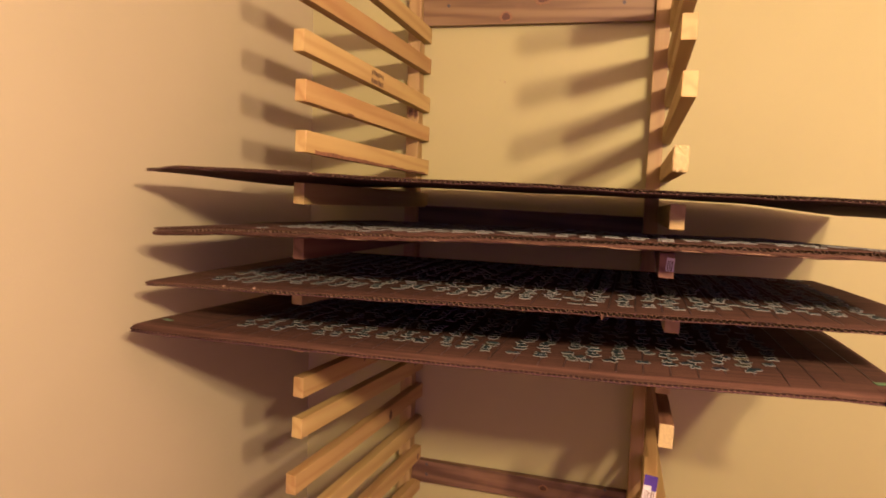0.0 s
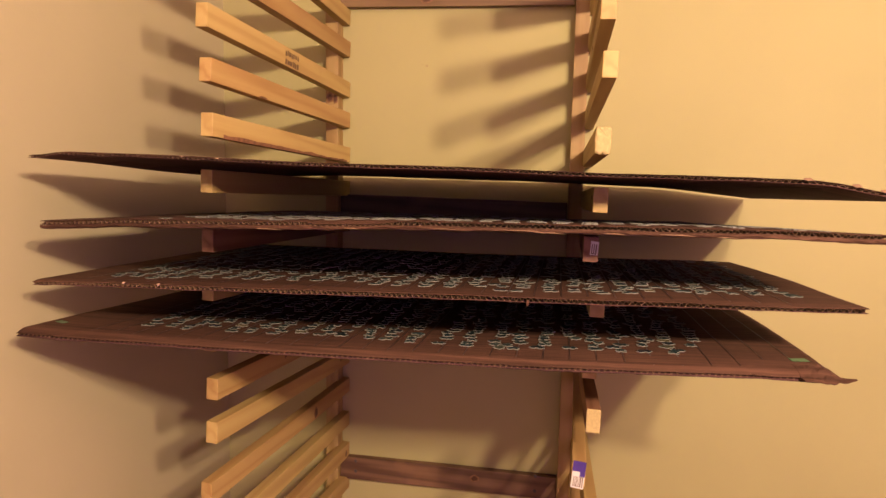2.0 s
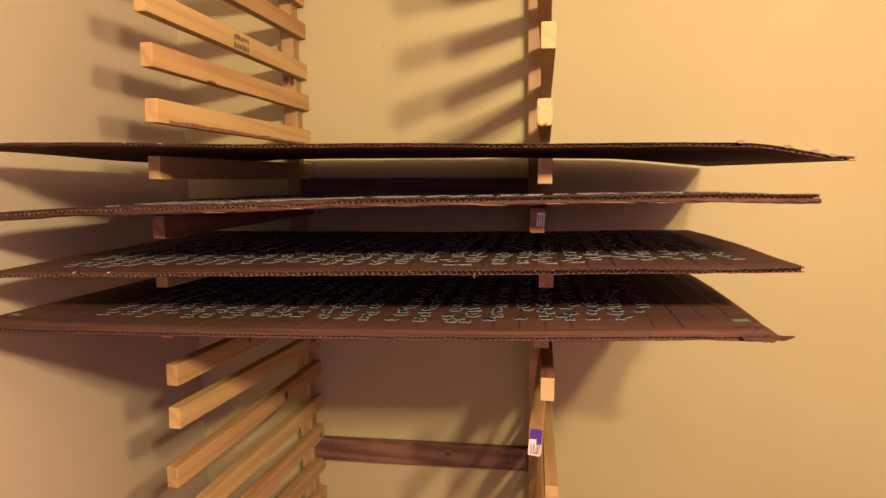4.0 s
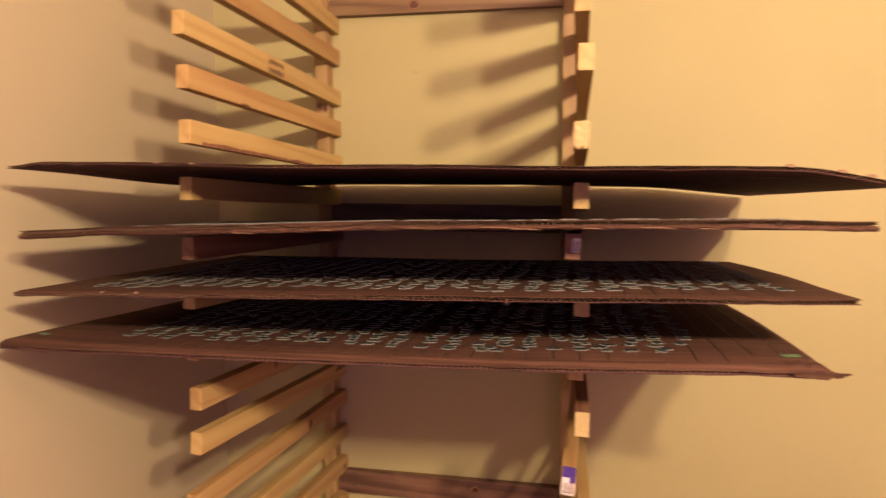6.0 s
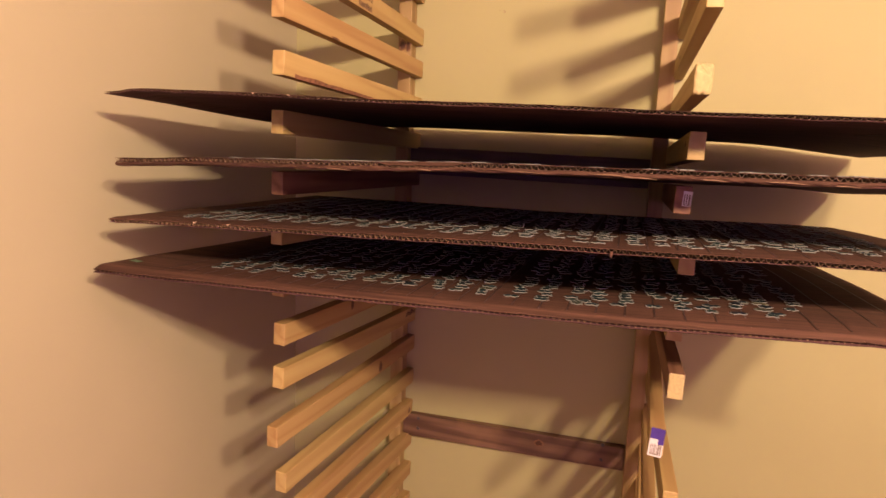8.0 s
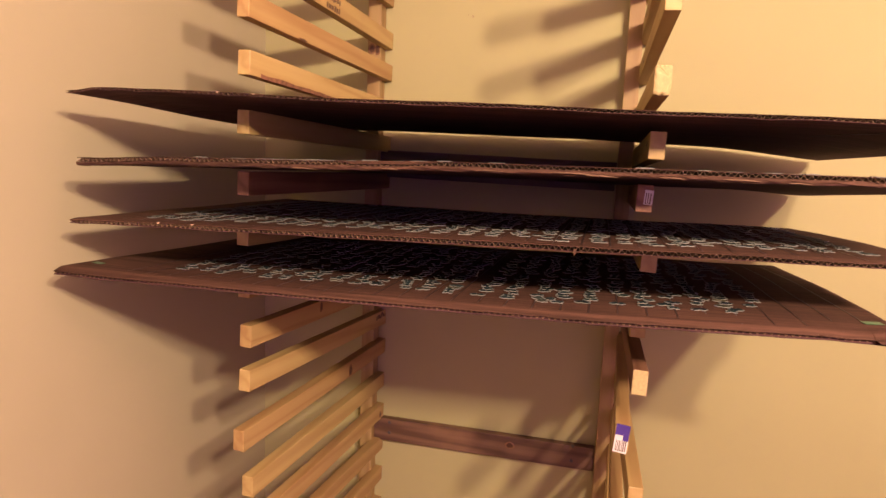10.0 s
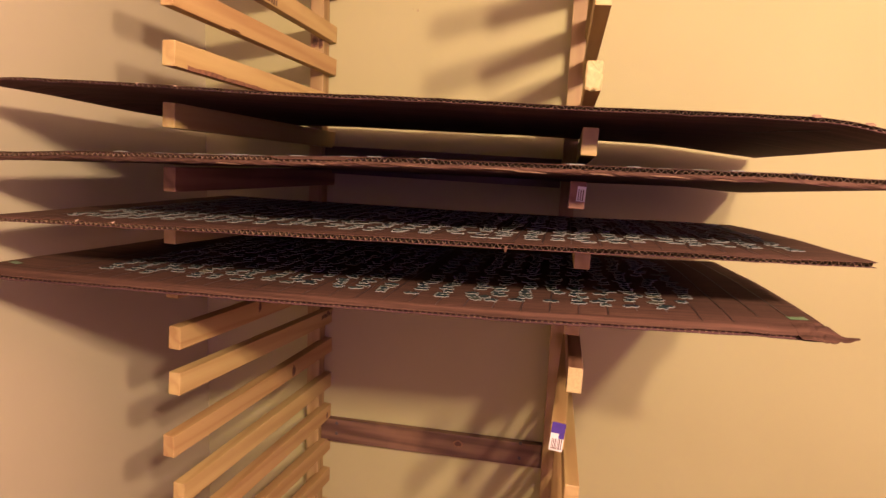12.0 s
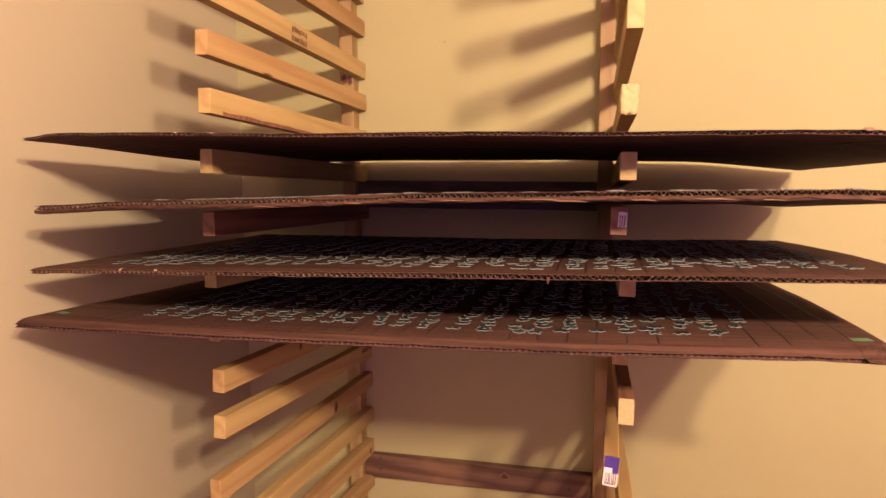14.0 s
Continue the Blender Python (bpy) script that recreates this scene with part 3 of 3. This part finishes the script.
part("torn_corner", crumpled_corner(S4, 0.888, 0.930, 0.953, -0.7085, -0.664), LINER, board_four, "torn curling paper at the corner")
part("paper_scrap", flap(S3, [(0.533, -0.690, 1.238), (0.5325, -0.692, 1.234), (0.534, -0.693, 1.230), (0.536, -0.692, 1.233), (0.5365, -0.690, 1.238)], 0.0008, 0.0003), LINER, board_three, "pale torn paper hanging from the edge")
for sheet, thing, x in ((S1, board_one, 0.022), (S1, board_one, 0.078), (S3, board_three, -0.080), (S3, board_three, -0.022)):
    p = sheet.at(*sheet.uv(x, -0.688))
    part("paper_scrap", flap(sheet, [(x - 0.002, p.y - 0.002, p.z + 0.0008), (x + 0.001, p.y - 0.004, p.z - 0.001), (x + 0.003, p.y - 0.002, p.z + 0.0008), (x, p.y + 0.004, p.z + 0.001)], 0.0008, 0.0003), PALE, thing, "pale torn paper at the edge")

# pale strips of torn paper along the lower edge of the thick sheet, and scraps at the bent end of the bare one
for u, long, deep in ((0.52, 0.026, 0.80), (0.60, 0.040, 0.72), (0.635, 0.030, 0.92), (0.71, 0.022, 0.84), (0.77, 0.034, 0.76), (0.83, 0.020, 0.90), (0.30, 0.028, 0.86), (0.41, 0.018, 0.78)):
    a = S2.at(u, 0.0, S2.thick * deep) + Vector((0, -0.0032, 0))
    part("torn_strip", flap(S2, [a, a + Vector((long * 0.3, -0.0006, -0.0005)), a + Vector((long * 0.6, -0.0002, 0.0004)), a + Vector((long * 1.3, 0.0006, -0.0006)), a + Vector((long * 0.8, 0.0022, 0.0008)), a + Vector((long * 0.2, 0.0022, 0.0006))], 0.0004, 0.0003), FLUTE, board_two, "pale torn paper along the edge")
for u, up in ((0.885, 0.0012), (0.93, 0.0004), (0.956, 0.0010), (0.972, -0.0006)):
    a = S1.at(u, 0.0) + Vector((0, -0.0022, up))
    part("paper_scrap", flap(S1, [a, a + Vector((0.005, -0.0012, -0.0024)), a + Vector((0.012, -0.0004, -0.0010)), a + Vector((0.009, 0.0022, 0.0012)), a + Vector((0.002, 0.0020, 0.0010))], 0.0006, 0.0004), FLUTE, board_one, "pale torn paper at the edge")

# a crease across the bent corner of the bare sheet, on its underside, its shade drawn as a dark strip
bm = bmesh.new()
rows = []
for i in range(9):
    u, v = 0.868 + 0.052 * i / 8, 0.30 - 0.22 * i / 8
    rows.append([bm.verts.new(S1.at(u + du, v, S1.thick + low)) for du, low in ((-0.0012, 0.0001), (-0.0008, 0.0009), (0.0008, 0.0009), (0.0012, 0.0001))])
for a, b in zip(rows, rows[1:]):
    for c in range(3):
        bm.faces.new((a[c], b[c], b[c + 1], a[c + 1]))
part("crease", bm, PENCIL, board_one, "crease in the cardboard, its shade drawn as a dark strip")

# ---------------------------------------------------------------- puzzle pieces
TAB = [(0.38, 0.0), (0.32, 0.15), (0.41, 0.24), (0.59, 0.24), (0.68, 0.15), (0.62, 0.0)]


def outline(kinds, w, d):
    """A jigsaw outline: for each side 1 is a knob, -1 a socket and 0 straight."""
    corners = [(-w / 2, -d / 2), (w / 2, -d / 2), (w / 2, d / 2), (-w / 2, d / 2)]
    pts = []
    for k in range(4):
        a, b = Vector(corners[k]), Vector(corners[(k + 1) % 4])
        along = b - a
        out = Vector((along.y, -along.x)).normalized()
        pts.append(a)
        if kinds[k]:
            for s, h in TAB:
                pts.append(a + along * s + out * h * min(w, d) * kinds[k])
    return pts


def piece_geometry(kinds, w, d, thick=0.0017):
    pts = outline(kinds, w, d)
    n = len(pts)
    verts = [(p.x, p.y, thick) for p in pts] + [(p.x, p.y, 0.0) for p in pts]
    faces = [tuple(range(n))] + [(n + i, n + (i + 1) % n, (i + 1) % n, i) for i in range(n)]
    return verts, faces


KINDS = [(1, -1, 1, -1), (-1, 1, -1, 1), (1, 1, -1, -1), (1, 1, 1, -1), (-1, -1, 1, 1), (-1, 1, 1, 1), (1, -1, -1, -1), (0, 1, -1, 1)]
shapes = [piece_geometry(k, 0.0150 + 0.0011 * (i % 3), 0.0124 + 0.0010 * (i % 2), 0.0013) for i, k in enumerate(KINDS)]
meshes = []
for verts, faces in shapes:
    mesh = bpy.data.meshes.new("puzzle_piece")
    mesh.from_pydata(verts, [], faces)
    mesh.materials.append(PRINT)
    mesh.materials.append(EDGE)
    for k, f in enumerate(mesh.polygons):
        f.material_index = 0 if k == 0 else 1
    meshes.append(mesh)


def lay(sheet, spots, near):
    """Puzzle pieces lying on a sheet: those at the front as things, the rest joined."""
    verts, faces, slots = [], [], []
    for x, y in spots:
        kind = rng.randrange(len(KINDS))
        turn = rng.choice((0, 180)) + rng.gauss(0, 9)
        p = sheet.at(*sheet.uv(x, y))
        q, r = sheet.at(*sheet.uv(x + 0.01, y)), sheet.at(*sheet.uv(x, y + 0.01))
        tilt_x, tilt_y = math.degrees(math.atan2(r.z - p.z, 0.01)), -math.degrees(math.atan2(q.z - p.z, 0.01))
        m = pose(x, y, p.z + 0.0002, tilt_x, tilt_y, 0) @ pose(0, 0, 0, 0, 0, turn)
        if y < near:
            ob = new("puzzle_piece", meshes[kind])
            ob.matrix_world = m
            tagged(ob, "small jigsaw puzzle piece with pale cut edges on cardboard", "puzzle piece", group="puzzle pieces on the cardboard")
        else:
            n = len(verts)
            vs, fs = shapes[kind]
            verts += [m @ Vector(v) for v in vs]
            faces += [tuple(n + i for i in f) for f in fs]
            slots += [0] + [1] * (len(fs) - 1)
    mesh = bpy.data.meshes.new("puzzle_pieces")
    mesh.from_pydata(verts, [], faces)
    mesh.materials.append(PRINTJ)
    mesh.materials.append(EDGE)
    mesh.polygons.foreach_set("material_index", slots)
    tagged(new("puzzle_pieces", mesh), "many jigsaw puzzle pieces in columns on a cardboard sheet", "puzzle pieces", kind="stuff")


def columns(first, last, front, back, row, skip=()):
    out = []
    x = first
    while x < last:
        if not any(a < x < b for a, b in skip):
            y = front(x) + rng.uniform(-0.006, 0.016)
            while y < back:
                if rng.random() > 0.07:
                    out.append((x + 0.010 * (y + 0.69) / 0.6 + rng.gauss(0, 0.0046), y + rng.gauss(0, 0.0014)))
                y += row * rng.uniform(0.92, 1.1)
        x += PITCH
    return out


spots4 = columns(-0.148 + PITCH * 1.5, 0.36, lambda x: -0.622, -0.12, 0.0180) + columns(0.41, 0.80, lambda x: -0.632 + (0.04 if x > 0.77 else 0), -0.12, 0.0180)
spots3 = columns(-0.165 + PITCH / 2, 0.90, lambda x: -0.618 + 0.02 * math.sin(x * 9), -0.07, 0.0190)
spots2 = columns(-0.02, 0.93, lambda x: -0.655 + 0.018 * math.sin(x * 70), -0.07, 0.034)
lay(S4, spots4, -0.522)
lay(S3, spots3, -0.522)
lay(S2, spots2, -2.0)

# ---------------------------------------------------------------- marks on the wall
wall = bpy.data.objects["wall_north"]
for x, z, r in ((0.246, 1.649, 0.0030), (0.235, 1.652, 0.0014)):
    hole = part("nail_hole", disc(r, r, 0.0005, 10), SCUFF, wall, "small faint mark in the paint")
    hole.matrix_basis = pose(x, -0.0001, z, 0, 0, -90)
